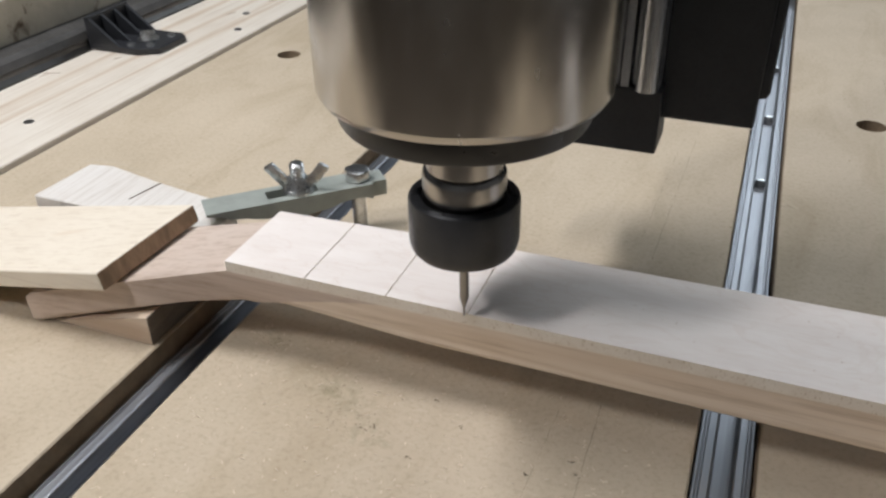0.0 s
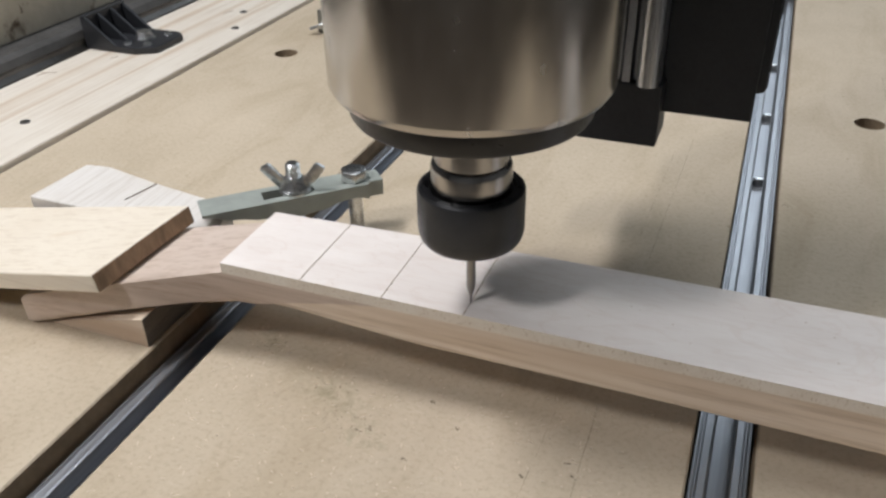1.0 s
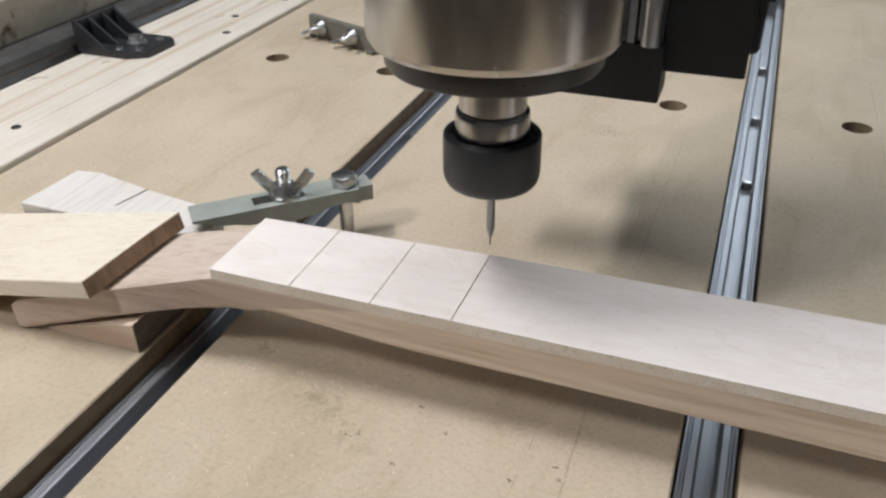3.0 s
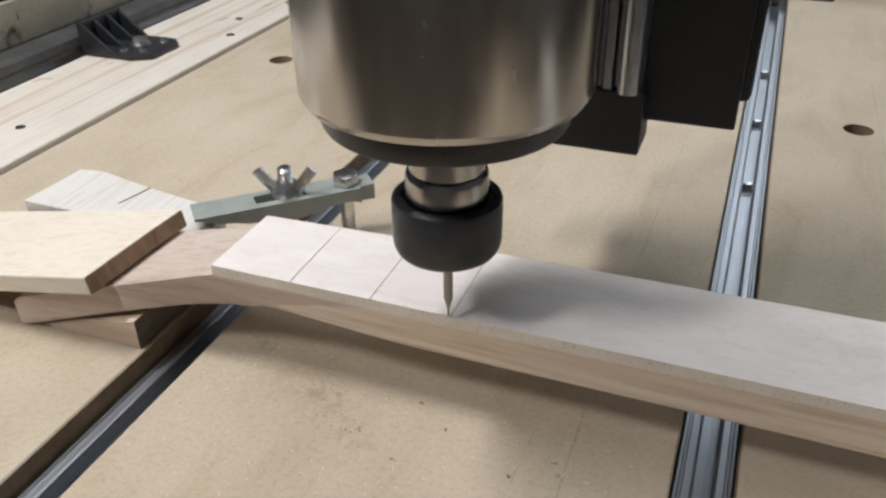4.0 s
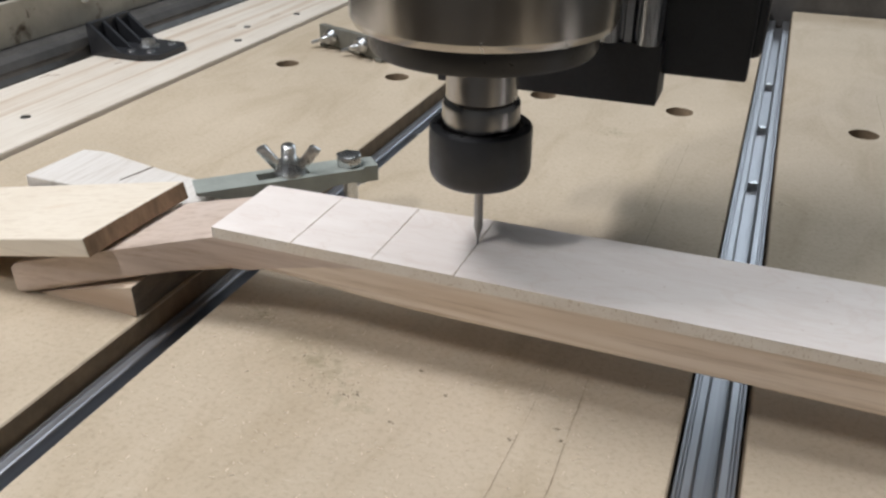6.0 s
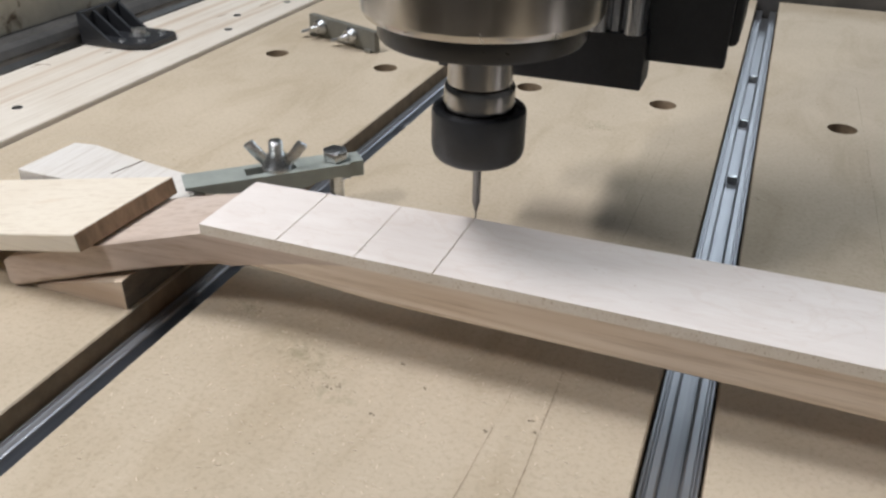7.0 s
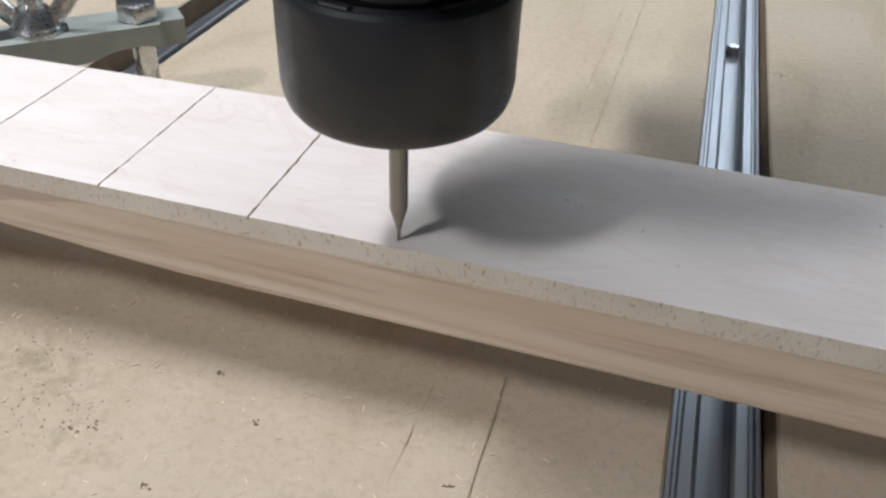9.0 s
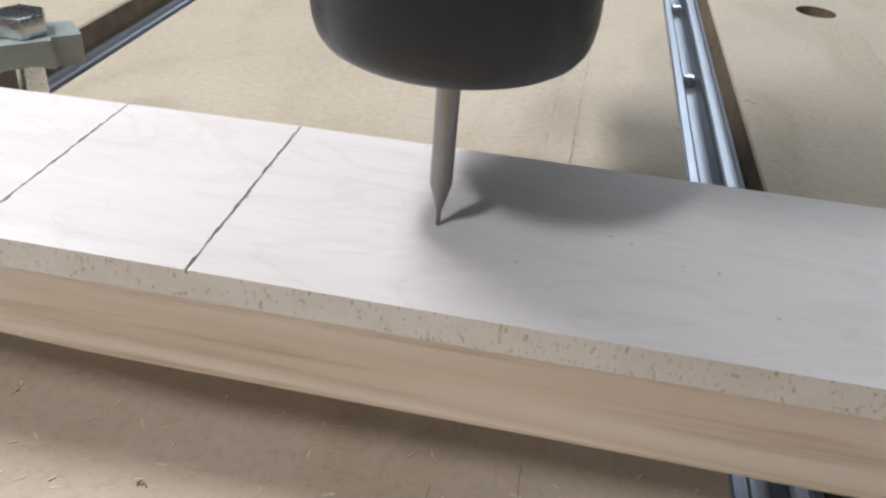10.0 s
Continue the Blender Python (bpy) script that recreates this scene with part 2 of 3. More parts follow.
def part(name, bm, mat, parent, label="", smooth=False):
    return link_mesh(name, bm, mat, parent, label, smooth)


def empty(name, m=None):
    ob = new(name)
    ob.empty_display_size = 0.01
    if m is not None:
        ob.matrix_world = m
    return ob


def box_bm(x0, x1, y0, y1, z0, z1, bevel=0.0, seg=2, m=None, bm=None):
    own = bmesh.new()
    r = bmesh.ops.create_cube(own, size=1.0)
    bmesh.ops.scale(own, vec=(x1 - x0, y1 - y0, z1 - z0), verts=own.verts)
    bmesh.ops.translate(own, vec=((x0 + x1) / 2, (y0 + y1) / 2, (z0 + z1) / 2), verts=own.verts)
    if bevel:
        bmesh.ops.bevel(own, geom=own.edges[:], offset=bevel, segments=seg, affect="EDGES", profile=0.5)
    if m is not None:
        bmesh.ops.transform(own, matrix=m, verts=own.verts)
    return merge(bm, own)


def merge(bm, own):
    if bm is None:
        return own
    me = bpy.data.meshes.new("joined")
    own.to_mesh(me)
    own.free()
    bm.from_mesh(me)
    bpy.data.meshes.remove(me)
    return bm


def lathe_bm(profile, seg=48, m=None, bm=None):
    """profile: (radius, z) from bottom to top; ends at radius 0 are closed."""
    own = bmesh.new()
    rings = []
    for r, z in profile:
        if r < 1e-7:
            rings.append([own.verts.new((0, 0, z))])
        else:
            rings.append([own.verts.new((r * math.cos(2 * math.pi * i / seg), r * math.sin(2 * math.pi * i / seg), z)) for i in range(seg)])
    for a, b in zip(rings, rings[1:]):
        for i in range(seg):
            j = (i + 1) % seg
            if len(a) == 1 and len(b) == 1:
                continue
            if len(a) == 1:
                own.faces.new((a[0], b[j], b[i]))
            elif len(b) == 1:
                own.faces.new((a[i], a[j], b[0]))
            else:
                own.faces.new((a[i], a[j], b[j], b[i]))
    if m is not None:
        bmesh.ops.transform(own, matrix=m, verts=own.verts)
    return merge(bm, own)


def prism_bm(outline, d0, d1, axis, bevel=0.0, m=None, bm=None, seg=2):
    """An outline of (a, b) pushed from d0 to d1 along an axis: y takes (x, z), x takes (y, z), z takes (x, y)."""
    put = {"y": lambda a, b, d: (a, d, b), "x": lambda a, b, d: (d, a, b), "z": lambda a, b, d: (a, b, d)}[axis]
    own = bmesh.new()
    lo = [own.verts.new(put(a, b, d0)) for a, b in outline]
    hi = [own.verts.new(put(a, b, d1)) for a, b in outline]
    n = len(outline)
    own.faces.new(lo[::-1])
    own.faces.new(hi)
    for i in range(n):
        own.faces.new((lo[i], lo[(i + 1) % n], hi[(i + 1) % n], hi[i]))
    bmesh.ops.recalc_face_normals(own, faces=own.faces[:])
    if bevel:
        bmesh.ops.bevel(own, geom=own.edges[:], offset=bevel, segments=seg, affect="EDGES", profile=0.5)
    if m is not None:
        bmesh.ops.transform(own, matrix=m, verts=own.verts)
    return merge(bm, own)


def hex_outline(r):
    return [(r * math.cos(math.pi / 3 * i), r * math.sin(math.pi / 3 * i)) for i in range(6)]


# ---------------- room and bench ----------------
def room():
    for name, dims in (("wall_north", (-2.6, 2.6, 2.5, 2.6, -0.85, 2.6)), ("wall_south", (-2.6, 2.6, -2.6, -2.5, -0.85, 2.6)),
                       ("wall_east", (2.5, 2.6, -2.5, 2.5, -0.85, 2.6)), ("wall_west", (-2.6, -2.5, -2.5, 2.5, -0.85, 2.6))):
        tagged(link_mesh(name, box_bm(*dims), WALL), "plain grey workshop wall", "wall", kind="structure")
    tagged(link_mesh("floor", box_bm(-2.6, 2.6, -2.6, 2.6, -0.95, -0.85), BENCH), "dark workshop floor", "floor", kind="structure")
    tagged(link_mesh("ceiling", box_bm(-2.6, 2.6, -2.6, 2.6, 2.6, 2.7), WALL), "plain workshop ceiling", "ceiling", kind="structure")
    tagged(link_mesh("workbench", box_bm(-0.62, 0.34, -0.24, 0.765, -0.85, -0.0195), BENCH), "dark bench body under the machine bed", "workbench", kind="structure")


X_PINE, X_LL, X_LR, X_RL, X_RR = -0.336, -0.1395, -0.1152, 0.0854, 0.1076
HOLE_Y = 0.3245
HOLES = (-0.2805, -0.1805, -0.0605, 0.0396, 0.1597)


def board(name, x0, x1):
    """One panel of the spoilboard, with its round holes cut through."""
    me = bpy.data.meshes.new(name)
    bm = box_bm(x0, x1, -0.20, 0.69, -0.019, 0.0, 0.0007, 1)
    bm.to_mesh(me)
    bm.free()
    ob = new(name, me)
    cut = None
    for hx in HOLES:
        if x0 < hx < x1:
            for hy in (HOLE_Y,):
                cut = lathe_bm([(0, -0.03), (0.0096, -0.03), (0.0096, 0.01), (0, 0.01)], 28, Matrix.Translation((hx, hy, 0)), cut)
    cm = bpy.data.meshes.new("cutter")
    bmesh.ops.recalc_face_normals(cut, faces=cut.faces[:])
    cut.to_mesh(cm)
    cut.free()
    co = new("cutter", cm)
    md = ob.modifiers.new("holes", "BOOLEAN")
    md.object, md.operation, md.solver = co, "DIFFERENCE", "EXACT"
    bpy.context.view_layer.update()
    done = bpy.data.meshes.new_from_object(ob.evaluated_get(bpy.context.evaluated_depsgraph_get()))
    ob.modifiers.clear()
    ob.data = done
    bpy.data.objects.remove(co)
    bpy.data.meshes.remove(cm)
    done.materials.clear()
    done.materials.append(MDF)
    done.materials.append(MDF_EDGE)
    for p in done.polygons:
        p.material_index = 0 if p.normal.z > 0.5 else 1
    return tagged(ob, "tan fibreboard bed panel with round bolt holes", "spoilboard", "panels of the machine bed", "structure")


def track(name, xc):
    """Aluminium T-track sunk in the gap between two panels."""
    w, zb, zt, zs = 0.0102, -0.0188, -0.0092, -0.0172
    half = [(0.0034, zs), (0.0034, zt - 0.0016), (0.0038, zt - 0.0006), (0.0046, zt - 0.0002), (0.0072, zt - 0.0002),
            (0.0077, zt - 0.0009), (0.0084, zt - 0.0009), (0.0089, zt), (w - 0.0003, zt), (w, zt - 0.0004), (w, zb)]
    out = [(-x, z) for x, z in half[::-1]] + half
    t = empty(name, Matrix.Translation((xc, 0, 0)))
    part("channel", prism_bm(out, -0.198, 0.685, "y"), ALU, t)
    for y in (-0.15, 0.246, 0.352, 0.462):
        part("screw", lathe_bm([(0, -0.0173), (0.0030, -0.0173), (0.0030, -0.0136), (0.0024, -0.0126), (0.0012, -0.0124), (0, -0.0124)], 16,
                                   Matrix.Translation((0, y, 0))), ZINC, t, "small zinc countersunk screw", True)
    return tagged(t, "aluminium T-track sunk between the bed panels", "T-track", "T-tracks of the bed", "structure")


def pine_strip():
    ob = link_mesh("pine_strip", box_bm(-0.437, X_PINE, -0.20, 0.69, -0.019, 0.0035, 0.0012, 2), PINE)
    tagged(ob, "pale pine edge strip along the machine bed", "wooden strip", kind="structure")
    for x, y, l, a in ((-0.4275, 0.2165, 0.0065, 20), (-0.4300, 0.2120, 0.0050, 75), (-0.4020, 0.262, 0.003, 60), (-0.385, 0.40, 0.006, 80), (-0.372, 0.455, 0.008, 85)):
        part("knife_mark", box_bm(-l, l, -0.0005, 0.0005, 0.0034, 0.0037, 0, 1, pose(x, y, 0, 0, 0, a)), SLOT, ob, "brown knife mark in the pine")
    for x, y in ((-0.372, 0.135), (-0.352, 0.36), (-0.372, 0.405), (-0.356, 0.47)):
        s = link_mesh("wood_screw", lathe_bm([(0, 0.0034), (0.0036, 0.0034), (0.0032, 0.0042), (0.0018, 0.0040), (0, 0.0040)], 18, Matrix.Translation((x, y, 0))), CARBIDE, None, "", True)
        tagged(s, "dull screw head sunk in the pine strip", "screw", "screws in the pine strip")


room()
board("bed_panel_left", X_PINE + 0.0016, X_LL)
board("bed_panel_middle", X_LR, X_RL)
board("bed_panel_right", X_RR, 0.28)
track("t_track_left", (X_LL + X_LR) / 2)
track("t_track_right", (X_RL + X_RR) / 2)
pine_strip()


# ---------------- side rail, bracket, end bar ----------------
def side_rail():
    r = empty("side_rail")
    prof = [(-0.475, -0.019), (-0.4385, -0.019), (-0.4385, 0.004), (-0.441, 0.0075), (-0.441, 0.010), (-0.4385, 0.013), (-0.4405, 0.0185), (-0.446, 0.021), (-0.475, 0.021)]
    part("lower_rail", prism_bm(prof, -0.20, 0.69, "y"), DARK_BAR, r, "dull dark rail with a long groove")
    part("steel_plate", box_bm(-0.4715, -0.4655, -0.20, 0.69, 0.021, 0.0545, 0.001, 2), RUSTY, r, "stained bare steel plate on edge")
    for y in (0.06, 0.305, 0.55):
        b = part("bolt", lathe_bm([(0, 0.0), (0.0065, 0.0), (0.0065, 0.001), (0, 0.001)], 20, pose(-0.4655, y, 0.045, 0, 90, 0)), ZINC, r, "zinc bolt with washer")
        part("bolt_head", prism_bm(hex_outline(0.0042), 0.001, 0.0042, "z", 0.0004, pose(-0.4655, y, 0.045, 0, 90, 0)), ZINC, b)
    tagged(r, "dark side rail carrying a stained steel plate", "rail", kind="structure")
    back = link_mesh("rear_cover", box_bm(-0.60, -0.48, -0.20, 0.69, -0.019, 0.10, 0.003), ANOD)
    tagged(back, "black cover behind the side rail", "cover", kind="structure")


def bracket():
    b = empty("corner_bracket", pose(-0.4385, 0.297, 0.0038))
    out = [(0.0, -0.025), (0.048, -0.025), (0.064, -0.016), (0.064, 0.019), (0.057, 0.025), (0.0, 0.025)]
    part("foot", prism_bm(out, 0, 0.0052, "z", 0.0008), PLASTIC, b)
    part("upright", box_bm(0.0, 0.0045, -0.025, 0.025, 0.0045, 0.027, 0.0006), PLASTIC, b)
    for y in (-0.0235, -0.0085, 0.0075, 0.0225):
        part("rib", prism_bm([(0.004, 0.005), (0.030, 0.005), (0.004, 0.026)], y - 0.0014, y + 0.0014, "y"), PLASTIC, b)
    h = part("hex_bolt", lathe_bm([(0, 0.005), (0.0085, 0.005), (0.0085, 0.0064), (0, 0.0064)], 24, pose(0.040, 0.001, 0)), ZINC, b, "shiny zinc hex bolt")
    part("bolt_head", prism_bm(hex_outline(0.0068), 0.0062, 0.0112, "z", 0.0006, pose(0.040, 0.001, 0, 0, 0, 12)), ZINC, h)
    for x, y in ((0.036, -0.0165), (0.052, -0.012), (0.052, 0.0155)):
        part("small_screw", lathe_bm([(0, 0.005), (0.0036, 0.005), (0.0030, 0.0064), (0, 0.0066)], 16, pose(x, y, 0)), ZINC, b, "small zinc screw", True)
    tagged(b, "black ribbed plastic corner bracket bolted to the pine strip", "bracket")


def end_bar():
    ob = link_mesh("end_bar", box_bm(-0.60, 0.30, 0.693, 0.735, -0.019, 0.03, 0.002), DARK_BAR)
    tagged(ob, "dark grey frame bar across the bed's end", "frame bar", kind="structure")


side_rail()
bracket()
end_bar()

# ---------------- the neck and what holds it ----------------
TOP = 0.0469
NUT_X, S1, S2, S3 = -0.1026, -0.0667, -0.0324, 0.0
NEAR = -0.0248


def far_y(x):
    return 0.0225 + (0.039 if x < 0 else 0.013) * x


def guitar_neck():
    n = empty("guitar_neck")
    fb = 0.0048
    w = 0.00022
    zb = TOP - fb
    spans = [(NUT_X, S1 - w), (S1 + w, S2 - w), (S2 + w, S3 - w), (S3 + w, 0.265)]
    rng = random.Random(11)

    def ragged(x, y0, y1):
        n_ = 64
        return [(x + rng.gauss(0, 0.0001), y0 + (y1 - y0) * i / n_) for i in range(1, n_)]
    for a, b in spans:
        out = [(a, NEAR), (b, NEAR)] + ragged(b, NEAR, far_y(b)) + [(b, far_y(b)), (a, far_y(a))] + (ragged(a, far_y(a), NEAR) if a > NUT_X else [])
        sec = part("fingerboard_section", prism_bm(out, zb, TOP, "z"), [MAPLE, MAPLE_EDGE], n, "pale sanded maple fingerboard blank")
        for p in sec.data.polygons:
            p.material_index = 0 if abs(p.normal.z) > 0.5 else 1
    # floors darker than the maple, standing in for shade inside the slots
    for s in (S1, S2, S3):
        fl = part("slot_floor", prism_bm([(s - w, NEAR), (s + w, NEAR), (s + w, far_y(s)), (s - w, far_y(s))], zb, TOP - 0.0006, "z"), [SLOT, MAPLE_EDGE], n, "fret slot floor with its shade put into the colour")
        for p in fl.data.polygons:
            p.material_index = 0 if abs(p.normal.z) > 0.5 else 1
    # shaft: side profile in x, z with the rounded throat under the nut and the sloping head
    k = 0.262
    scarf = [(-0.034, zb), (-0.052, zb - 0.0030), (-0.070, zb - 0.0072), (-0.0855, 0.0308)]
    head = [(-0.034, zb), (-0.103, zb), (-0.108, zb - 0.0015), (-0.2005, zb - 0.0015 - 0.0925 * k), (-0.2035, zb - 0.004 - 0.0935 * k), (-0.2030, 0.0022), (-0.1995, 0.0006)]
    head += [(-0.19 + 0.10 * i / 12, 0.0006 + (0.0095 + 0.10 * i / 12) * 0.2665) for i in range(13)]
    head += scarf[:0:-1]
    shaft = [(0.265, zb)] + scarf
    for i in range(1, 10):
        f = i / 9
        shaft.append((-0.0855 + 0.0755 * f, 0.0308 - 0.0038 * (f * f * (3 - 2 * f))))
    shaft += [(0.205, 0.0270), (0.228, 0.020), (0.236, 0.0), (0.265, 0.0)]

    def solid(prof, i0, i1):
        bm = bmesh.new()
        lo = [bm.verts.new((x, NEAR + 0.0002 - max(0.0, -0.125 - x) * 0.17, z)) for x, z in prof]
        hi = [bm.verts.new((x, far_y(max(x, -0.10)) - 0.0002, z)) for x, z in prof]
        bm.faces.new(lo)
        bm.faces.new(hi[::-1])
        m_ = len(prof)
        for i in range(m_):
            bm.faces.new((lo[i], hi[i], hi[(i + 1) % m_], lo[(i + 1) % m_]))
        bmesh.ops.recalc_face_normals(bm, faces=bm.faces[:])
        low = [bm.edges.get((r[i], r[i + 1])) for i in range(i0, i1) for r in (lo, hi)]
        bmesh.ops.bevel(bm, geom=low, offset=0.0030, segments=4, affect="EDGES", profile=0.5)
        return bm
    part("neck_shaft", solid(shaft, 4, 14), NECK, n, "pale straight-grained neck shaft", True)
    part("neck_head", solid(head, 6, 19), HEAD, n, "greyer brown sloping head joined by a scarf", True)
    return tagged(n, "unfinished wooden guitar neck with pale fret-slotted fingerboard", "guitar neck")


def wedge():
    out = [(-0.1985, 0.0), (-0.1412, 0.0), (-0.1412, 0.0150), (-0.1985, 0.0002)]
    ob = link_mesh("support_wedge", prism_bm(out, -0.0335, 0.034, "y", 0.0003, seg=1), [WEDGE, SHADED_WEDGE_END])
    # upright end faces take the colour with the shade painted in
    for p in ob.data.polygons:
        p.material_index = 1 if abs(p.normal.x) > 0.6 else 0
    tagged(ob, "brown wooden wedge propping the neck's head", "wedge")


def cleat():
    """Pine board lying on the sloping head."""
    a = math.degrees(math.atan(0.195))
    m = pose(-0.1532, 0, 0.0303, 0, -a, 0)
    out = [(0.0, -0.0405), (0.0018, 0.0), (0.0035, 0.0215), (-0.16, 0.0215), (-0.16, -0.0405)]
    ob = link_mesh("pine_cleat", prism_bm(out, 0.0, 0.0088, "z", 0.0008, m), [PINE_CLEAT, SHADED_END_GRAIN])
    # end face turned from the lamps: end grain with shade in its colour
    for p in ob.data.polygons:
        p.material_index = 1 if p.normal.x > 0.75 else 0
    tagged(ob, "pale yellow pine board pressing on the neck's head", "wooden board")


def scrap():
    out = [(-0.2546, 0.0245), (-0.2521, 0.0639), (-0.238, 0.066), (-0.2002, 0.0580), (-0.150, 0.0500), (-0.144, 0.030), (-0.150, 0.0235), (-0.20, 0.0235)]
    ob = link_mesh("scrap_block", prism_bm(out, 0.0, 0.0245, "z", 0.0005, seg=1), SCRAP)
    tagged(ob, "whitish pine offcut with a saw mark under the clamp", "wood block")
    line = prism_bm([(-0.2052, 0.0375), (-0.2044, 0.0375), (-0.2000, 0.0575), (-0.2008, 0.0575)], 0.0246, 0.0248, "z")
    link_mesh("pencil_mark", line, DARK, ob, "dark pencil line across the block")


def wing_nut(parent, at, turn):
    w = part("wing_nut", lathe_bm([(0.0034, 0), (0.0070, 0), (0.0072, 0.0012), (0.0056, 0.0042), (0.0050, 0.0062), (0.0036, 0.0062)], 24, at), ZINC, parent, "bright zinc wing nut", True)
    for s in (0, 180):
        out = [(0.0040, 0.0006), (0.0072, 0.0004), (0.0112, 0.0046), (0.0158, 0.0104), (0.0160, 0.0114), (0.0122, 0.0138), (0.0112, 0.0136), (0.0078, 0.0092), (0.0040, 0.0050)]
        part("wing", prism_bm(out, -0.0014, 0.0014, "y", 0.0006, at @ pose(0, 0, 0, 0, 0, turn + s)), ZINC, w, "", True)
    return w


def threaded_rod(parent, at, z0, z1, r=0.0027):
    prof = [(0, z0)]
    z = z0
    while z < z1 - 0.0012:
        prof += [(r * 0.84, z), (r, z + 0.0004), (r, z + 0.0006), (r * 0.84, z + 0.0010)]
        z += 0.0010
    prof += [(r * 0.7, z1), (0, z1)]
    return part("threaded_rod", lathe_bm(prof, 16, at), ZINC, parent, "bright threaded rod", True)


def step_clamp():
    """Strap clamp over the left track: slotted strap, bolt leg, wing nut on a rod."""
    c = empty("strap_clamp", pose(-0.1215, 0.0655, 0, 0, 0, 43))
    # strap along local x, slot in its middle
    t0, t1 = 0.0248, 0.0308
    half = 0.0085
    def under(x):
        """Depth of the casting below its flat top."""
        stops = [(-0.047, 0.0012), (-0.032, 0.0055), (-0.018, 0.0082), (0.000, 0.0104), (0.012, 0.0094), (0.022, 0.0068), (0.030, 0.0064), (0.037, 0.0084), (0.044, 0.0084)]
        for (x0, d0), (x1, d1) in zip(stops, stops[1:]):
            if x <= x1:
                f = (x - x0) / (x1 - x0)
                return d0 + (d1 - d0) * f * f * (3 - 2 * f)
        return stops[-1][1]

    def length_of_strap(xa, xb, ya, yb, bm=None):
        xs = [xa + (xb - xa) * i / 8 for i in range(9)]
        return prism_bm([(x, t1) for x in xs] + [(x, t1 - under(x)) for x in xs[::-1]], ya, yb, "y", 0.0, None, bm)

    bm = length_of_strap(-0.047, -0.0165, -half, half)
    bm = length_of_strap(-0.0165, 0.0090, -half, -0.0040, bm)
    bm = length_of_strap(-0.0165, 0.0090, 0.0040, half, bm)
    bm = length_of_strap(0.0090, 0.0360, -half, half, bm)
    bm = length_of_strap(0.0360, 0.0440, -half * 0.72, half * 0.72, bm)
    part("strap", bm, PAINT, c, "grey-green painted slotted strap")
    threaded_rod(c, pose(0, 0, 0), -0.0125, 0.0462, 0.0037)
    part("washer", lathe_bm([(0.0037, t1), (0.0082, t1), (0.0082, t1 + 0.0012), (0.0037, t1 + 0.0012)], 24), ZINC, c, "zinc washer", True)
    wing_nut(c, pose(0, 0, t1 + 0.0012), -22)
    leg = part("leg_bolt", lathe_bm([(0, 0.0002), (0.0034, 0.0002), (0.0037, 0.001), (0.0037, t0), (0, t0)], 16, pose(0.0305, 0, 0)), ZINC, c, "zinc bolt standing on the bed", True)
    part("bolt_head", prism_bm(hex_outline(0.0070), t1, t1 + 0.0058, "z", 0.0008, pose(0.0305, 0, 0, 0, 0, 20)), ZINC, leg, "", True)
    tagged(c, "grey-green strap clamp with wing nut and bolt leg", "clamp")


def far_clamp():
    c = empty("spare_clamp", pose(-0.243, 0.374, 0, 0, 0, -22))
    part("strap", box_bm(-0.043, 0.043, -0.003, 0.003, 0.001, 0.0185, 0.0008), DULL_PAINT, c, "dull grey strap on its edge")
    for x in (-0.026, 0.014):
        w = wing_nut(c, pose(x, -0.003, 0.010, 90, 0, 0), 20)
        threaded_rod(c, pose(x, 0.0, 0.010, 90, 0, 0), -0.01, 0.016, 0.0025)
    for x in (-0.036, 0.036):
        part("foot", box_bm(x - 0.004, x + 0.004, -0.006, 0.006, 0.0, 0.003, 0.0006), DULL_PAINT, c)
    tagged(c, "spare strap clamp with two wing nuts lying on bed", "clamp")


guitar_neck()
wedge()
cleat()
scrap()
step_clamp()
far_clamp()


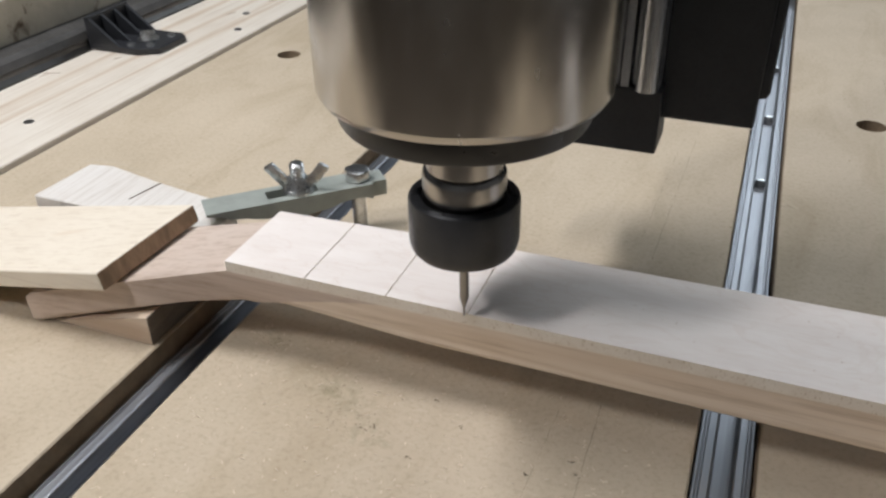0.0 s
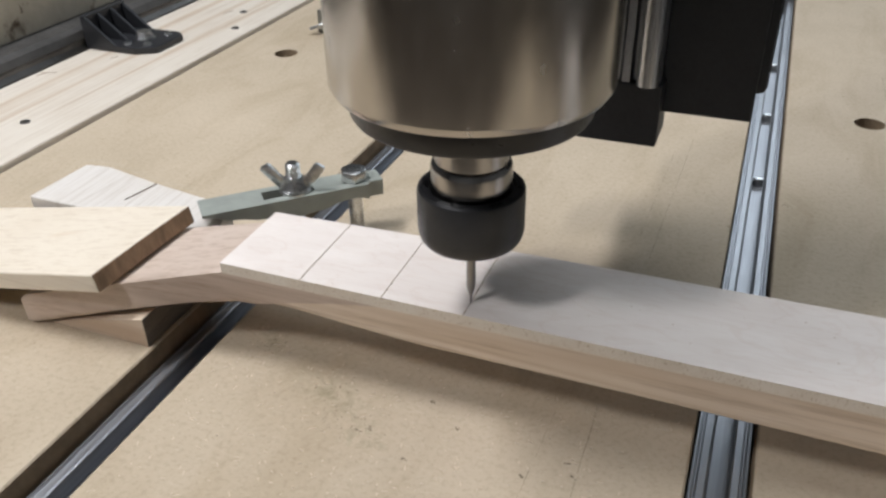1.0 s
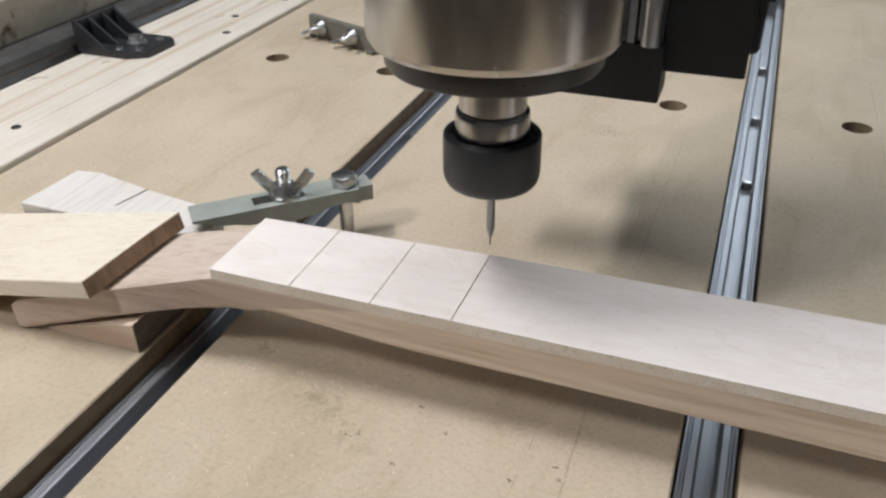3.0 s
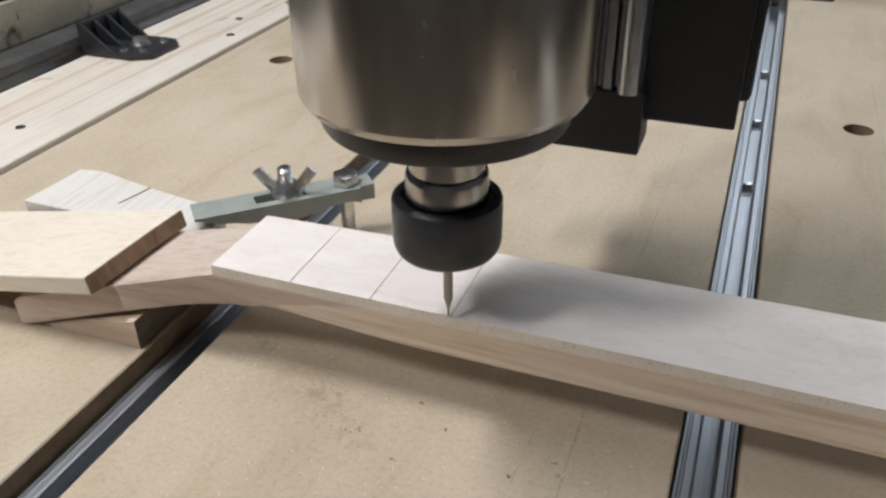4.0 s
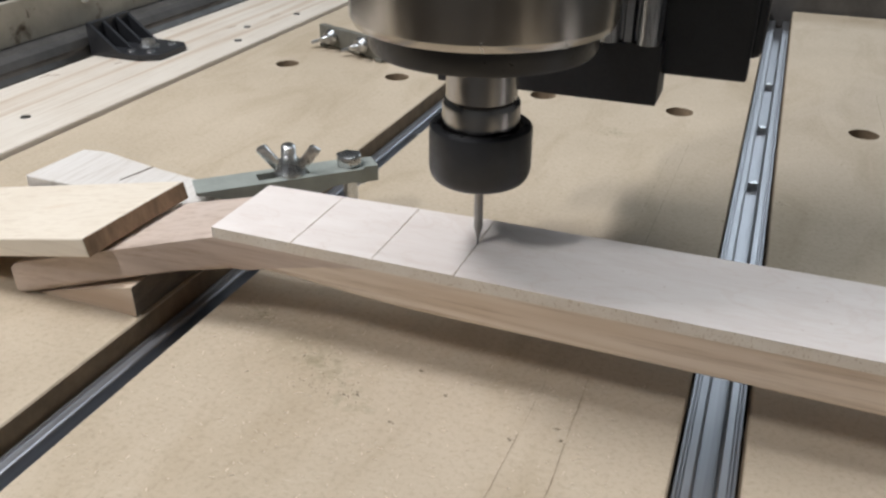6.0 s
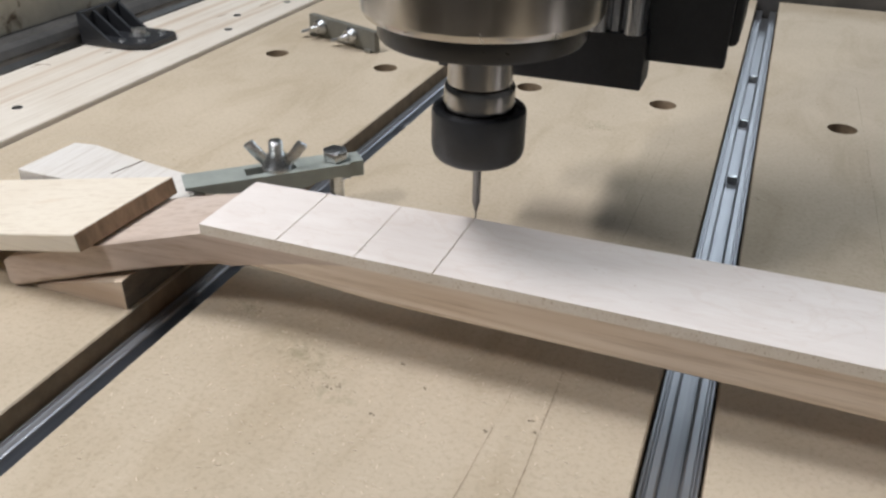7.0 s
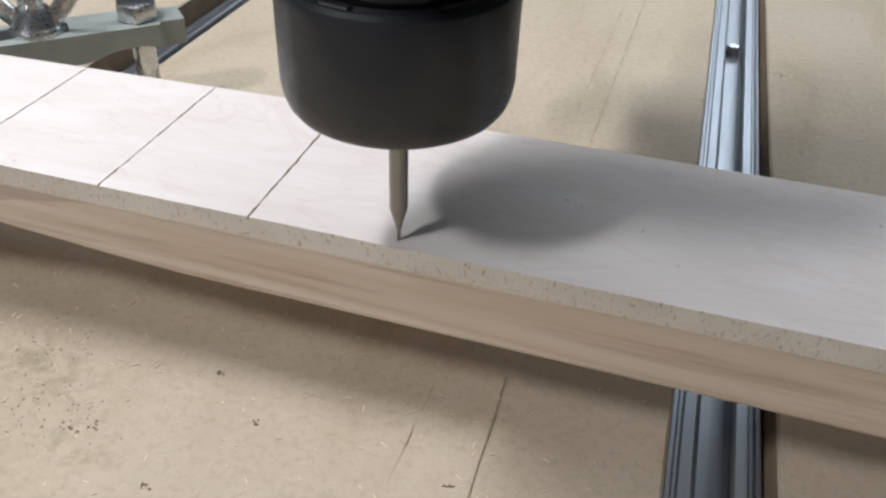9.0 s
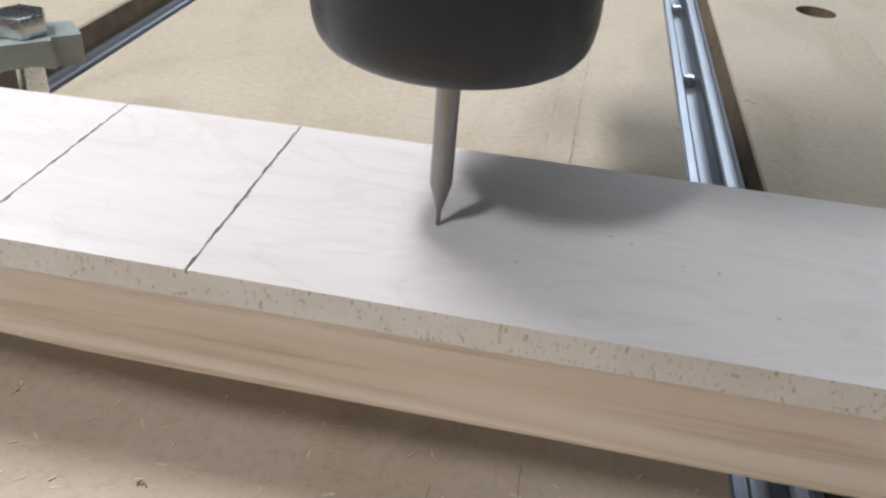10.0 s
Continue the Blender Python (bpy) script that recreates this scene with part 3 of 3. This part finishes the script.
# ---------------- the spindle and its carriage ----------------
def spindle():
    s = empty("router_spindle")
    part("engraving_bit", lathe_bm([(0, -0.0008), (0.00032, -0.0006), (0.00036, 0.0026), (0.00165, 0.0074), (0.00165, 0.0300), (0, 0.0300)], 24), CARBIDE, s, "thin grey engraving bit", True)
    nut = [(0, 0.0280), (0.0146, 0.0280), (0.0158, 0.0282), (0.0169, 0.0289), (0.0177, 0.0300), (0.0182, 0.0315), (0.0185, 0.0336), (0.0185, 0.0474), (0.0182, 0.0484), (0.0175, 0.0490), (0.0150, 0.0490), (0.0147, 0.0476), (0.0136, 0.0476)]
    cn = part("collet_nut", lathe_bm(nut, 64), NUT_BLACK, s, "black rounded collet nut", True)
    for i in range(6):
        part("wrench_notch", box_bm(0.0152, 0.0170, -0.0026, 0.0026, 0.0484, 0.0494, 0.0003, 1, pose(0, 0, 0, 0, 0, 60 * i + 18)), RING_BLACK, cn)
    part("spindle_shaft", lathe_bm([(0.0138, 0.0470), (0.0138, 0.0560), (0.0136, 0.0574), (0.0130, 0.0584), (0.0125, 0.0588), (0.0125, 0.0820)], 64), CHROME, s, "polished steel spindle shaft", True)
    part("end_cap", lathe_bm([(0.0120, 0.0762), (0.0362, 0.0762), (0.0380, 0.0767), (0.0388, 0.0780), (0.0388, 0.0852), (0.030, 0.0852)], 96), RING_BLACK, s, "glossy black end cap", True)
    part("spindle_body", lathe_bm([(0.030, 0.0850), (0.0424, 0.0850), (0.0434, 0.0855), (0.0446, 0.0877), (0.0447, 0.0882), (0.0447, 0.335), (0.043, 0.337), (0, 0.337)], 128), STEEL, s, "brushed stainless spindle barrel", True)
    # mounting behind the barrel
    part("mounting_block", box_bm(-0.045, 0.0511, 0.0706, 0.092, 0.0388, 0.064, 0.0008), ANOD, s, "black mounting block")
    part("guide_rail", prism_bm([(0.014, 0.070), (0.0325, 0.070), (0.0335, 0.073), (0.0345, 0.073), (0.0355, 0.0712), (0.0385, 0.0712), (0.0395, 0.0745), (0.0425, 0.0745), (0.0435, 0.0712), (0.0485, 0.0712), (0.0495, 0.073), (0.0495, 0.079), (0.014, 0.079)], 0.0635, 0.335, "z"), ALU, s, "aluminium guide rail with vertical grooves")
    for x in (0.0295, 0.0452):
        part("guide_rod", lathe_bm([(0, 0.0640), (0.0042, 0.0640), (0.0042, 0.335), (0, 0.335)], 32, pose(x, 0.0705, 0)), RAIL, s, "bright round guide rod", True)
    part("carriage_plate", box_bm(-0.03, 0.0842, 0.0805, 0.092, 0.0498, 0.52, 0.001), ANOD, s, "flat black carriage plate")
    part("rear_cover", box_bm(-0.02, 0.0880, 0.093, 0.150, 0.0560, 0.52, 0.003), ANOD, s, "black cover behind the plate")
    part("side_motor", lathe_bm([(0, 0.0), (0.019, 0.0), (0.021, 0.002), (0.021, 0.04), (0, 0.04)], 40, pose(0.070, 0.118, 0.112, 0, 90, 0)), ANOD, s, "black round motor housing", True)
    tagged(s, "stainless router spindle with black collet nut and mount", "spindle")
    return s


SPINDLE = spindle()


# ---------------- marks and dust on the bed ----------------
def marks():
    rng = random.Random(4)
    def strip(bm, x0, y0, x1, y1, w):
        n = max(2, int(abs(y1 - y0) / 0.004))
        pts_ = [(x0 + (x1 - x0) * i / n + rng.uniform(-1, 1) * 0.00012, y0 + (y1 - y0) * i / n) for i in range(n + 1)]
        ww = [w * rng.uniform(0.15, 0.6) for _ in pts_]
        a = [bm.verts.new((x - k, y, 0.0003)) for (x, y), k in zip(pts_, ww)]
        b = [bm.verts.new((x + k, y, 0.0003)) for (x, y), k in zip(pts_, ww)]
        for i in range(n):
            if rng.random() < 0.85:
                bm.faces.new((a[i], b[i], b[i + 1], a[i + 1]))
    bm = bmesh.new()
    strip(bm, 0.0494, -0.085, 0.0484, 0.0, 0.0003)
    strip(bm, 0.0310, -0.085, 0.0335, -0.012, 0.00022)
    strip(bm, 0.0500, 0.11, 0.0537, 0.262, 0.0003)
    strip(bm, 0.0420, 0.13, 0.0450, 0.24, 0.00022)
    strip(bm, 0.175, 0.10, 0.172, 0.42, 0.0003)
    tagged(link_mesh("score_marks", bm, SCORE), "fine scored lines across the fibreboard", "scratches", kind="stuff")
    bm = bmesh.new()
    spots = [(0.0007, -0.0342), (-0.0133, -0.0238), (0.0446, -0.0365), (0.0475, -0.043), (-0.030, -0.045), (-0.034, -0.0475), (0.03, -0.048), (-0.012, -0.055)]
    for x, y in spots:
        for _ in range(5):
            px_, py_ = x + rng.gauss(0, 0.0006), y + rng.gauss(0, 0.0006)
            box_bm(-0.00032, 0.00032, -0.00012, 0.00012, 0, 0.0002, 0, 1, pose(px_, py_, 0, 0, 0, rng.uniform(0, 180)), bm)
    for cx, cy, n_, sp in ((0.004, 0.262, 40, 0.006), (-0.055, -0.030, 60, 0.008), (-0.040, -0.046, 60, 0.007), (-0.093, -0.012, 40, 0.004), (-0.118, 0.18, 12, 0.004), (0.112, 0.19, 20, 0.002)):
        for _ in range(n_):
            a_ = rng.uniform(0.00006, 0.0002)
            box_bm(-a_, a_, -a_ * 0.6, a_ * 0.6, 0, 0.00015, 0, 1, pose(cx + rng.gauss(0, sp), cy + rng.gauss(0, sp * 0.6), 0, 0, 0, rng.uniform(0, 180)), bm)
    tagged(link_mesh("dark_crumbs", bm, DARK), "dark crumbs scattered on the bed", "crumbs", kind="stuff")
    bm = bmesh.new()
    for _ in range(420):
        x, y = rng.uniform(-0.11, 0.08), rng.uniform(-0.12, 0.0)
        l = rng.uniform(0.0003, 0.0011)
        box_bm(-l, l, -0.00013, 0.00013, 0, 0.0002, 0, 1, pose(x, y, 0, 0, 0, rng.uniform(0, 180)), bm)
    tagged(link_mesh("sawdust", bm, CHIP), "pale sawdust flecks on the bed", "sawdust", kind="stuff")


marks()


# ---------------- motion ----------------
def motions():
    tips = [(0, 0, -0.028, 0.049), (0.5, 0, -0.027, 0.047), (1, 0, -0.016, 0.0467), (1.5, 0, -0.005, 0.0467), (2, 0, 0.0062, 0.0467),
            (2.5, 0, 0.0172, 0.0467), (2.7, 0, 0.0208, 0.0468), (3, 0, 0.0215, 0.053), (3.3, 0, 0.0105, 0.0555), (3.8, 0, -0.02, 0.055),
            (4, 0, -0.027, 0.0495), (4.2, 0, -0.0286, 0.047), (4.6, 0, -0.0286, 0.0466), (5, 0, -0.0205, 0.0465), (5.5, 0, -0.0093, 0.0466),
            (6.2, 0, 0.0055, 0.0466), (6.8, 0, 0.018, 0.0466), (7, 0, 0.0237, 0.0468), (7.2, 0, 0.0262, 0.048), (7.5, 0.001, 0.0272, 0.0503),
            (7.7, 0.0025, 0.024, 0.052), (8, 0.0178, -0.0083, 0.05), (8.3, 0.0253, -0.025, 0.048), (8.5, 0.0278, -0.0252, 0.0472), (8.8, 0.029, -0.0258, 0.0466),
            (9, 0.029, -0.0224, 0.0466), (9.2, 0.0292, -0.0192, 0.0466), (9.5, 0.0288, -0.0128, 0.0466), (10, 0.0300, -0.0034, 0.0466)]
    walk(SPINDLE, [(t, pose(x, y, z)) for t, x, y, z in tips])


motions()
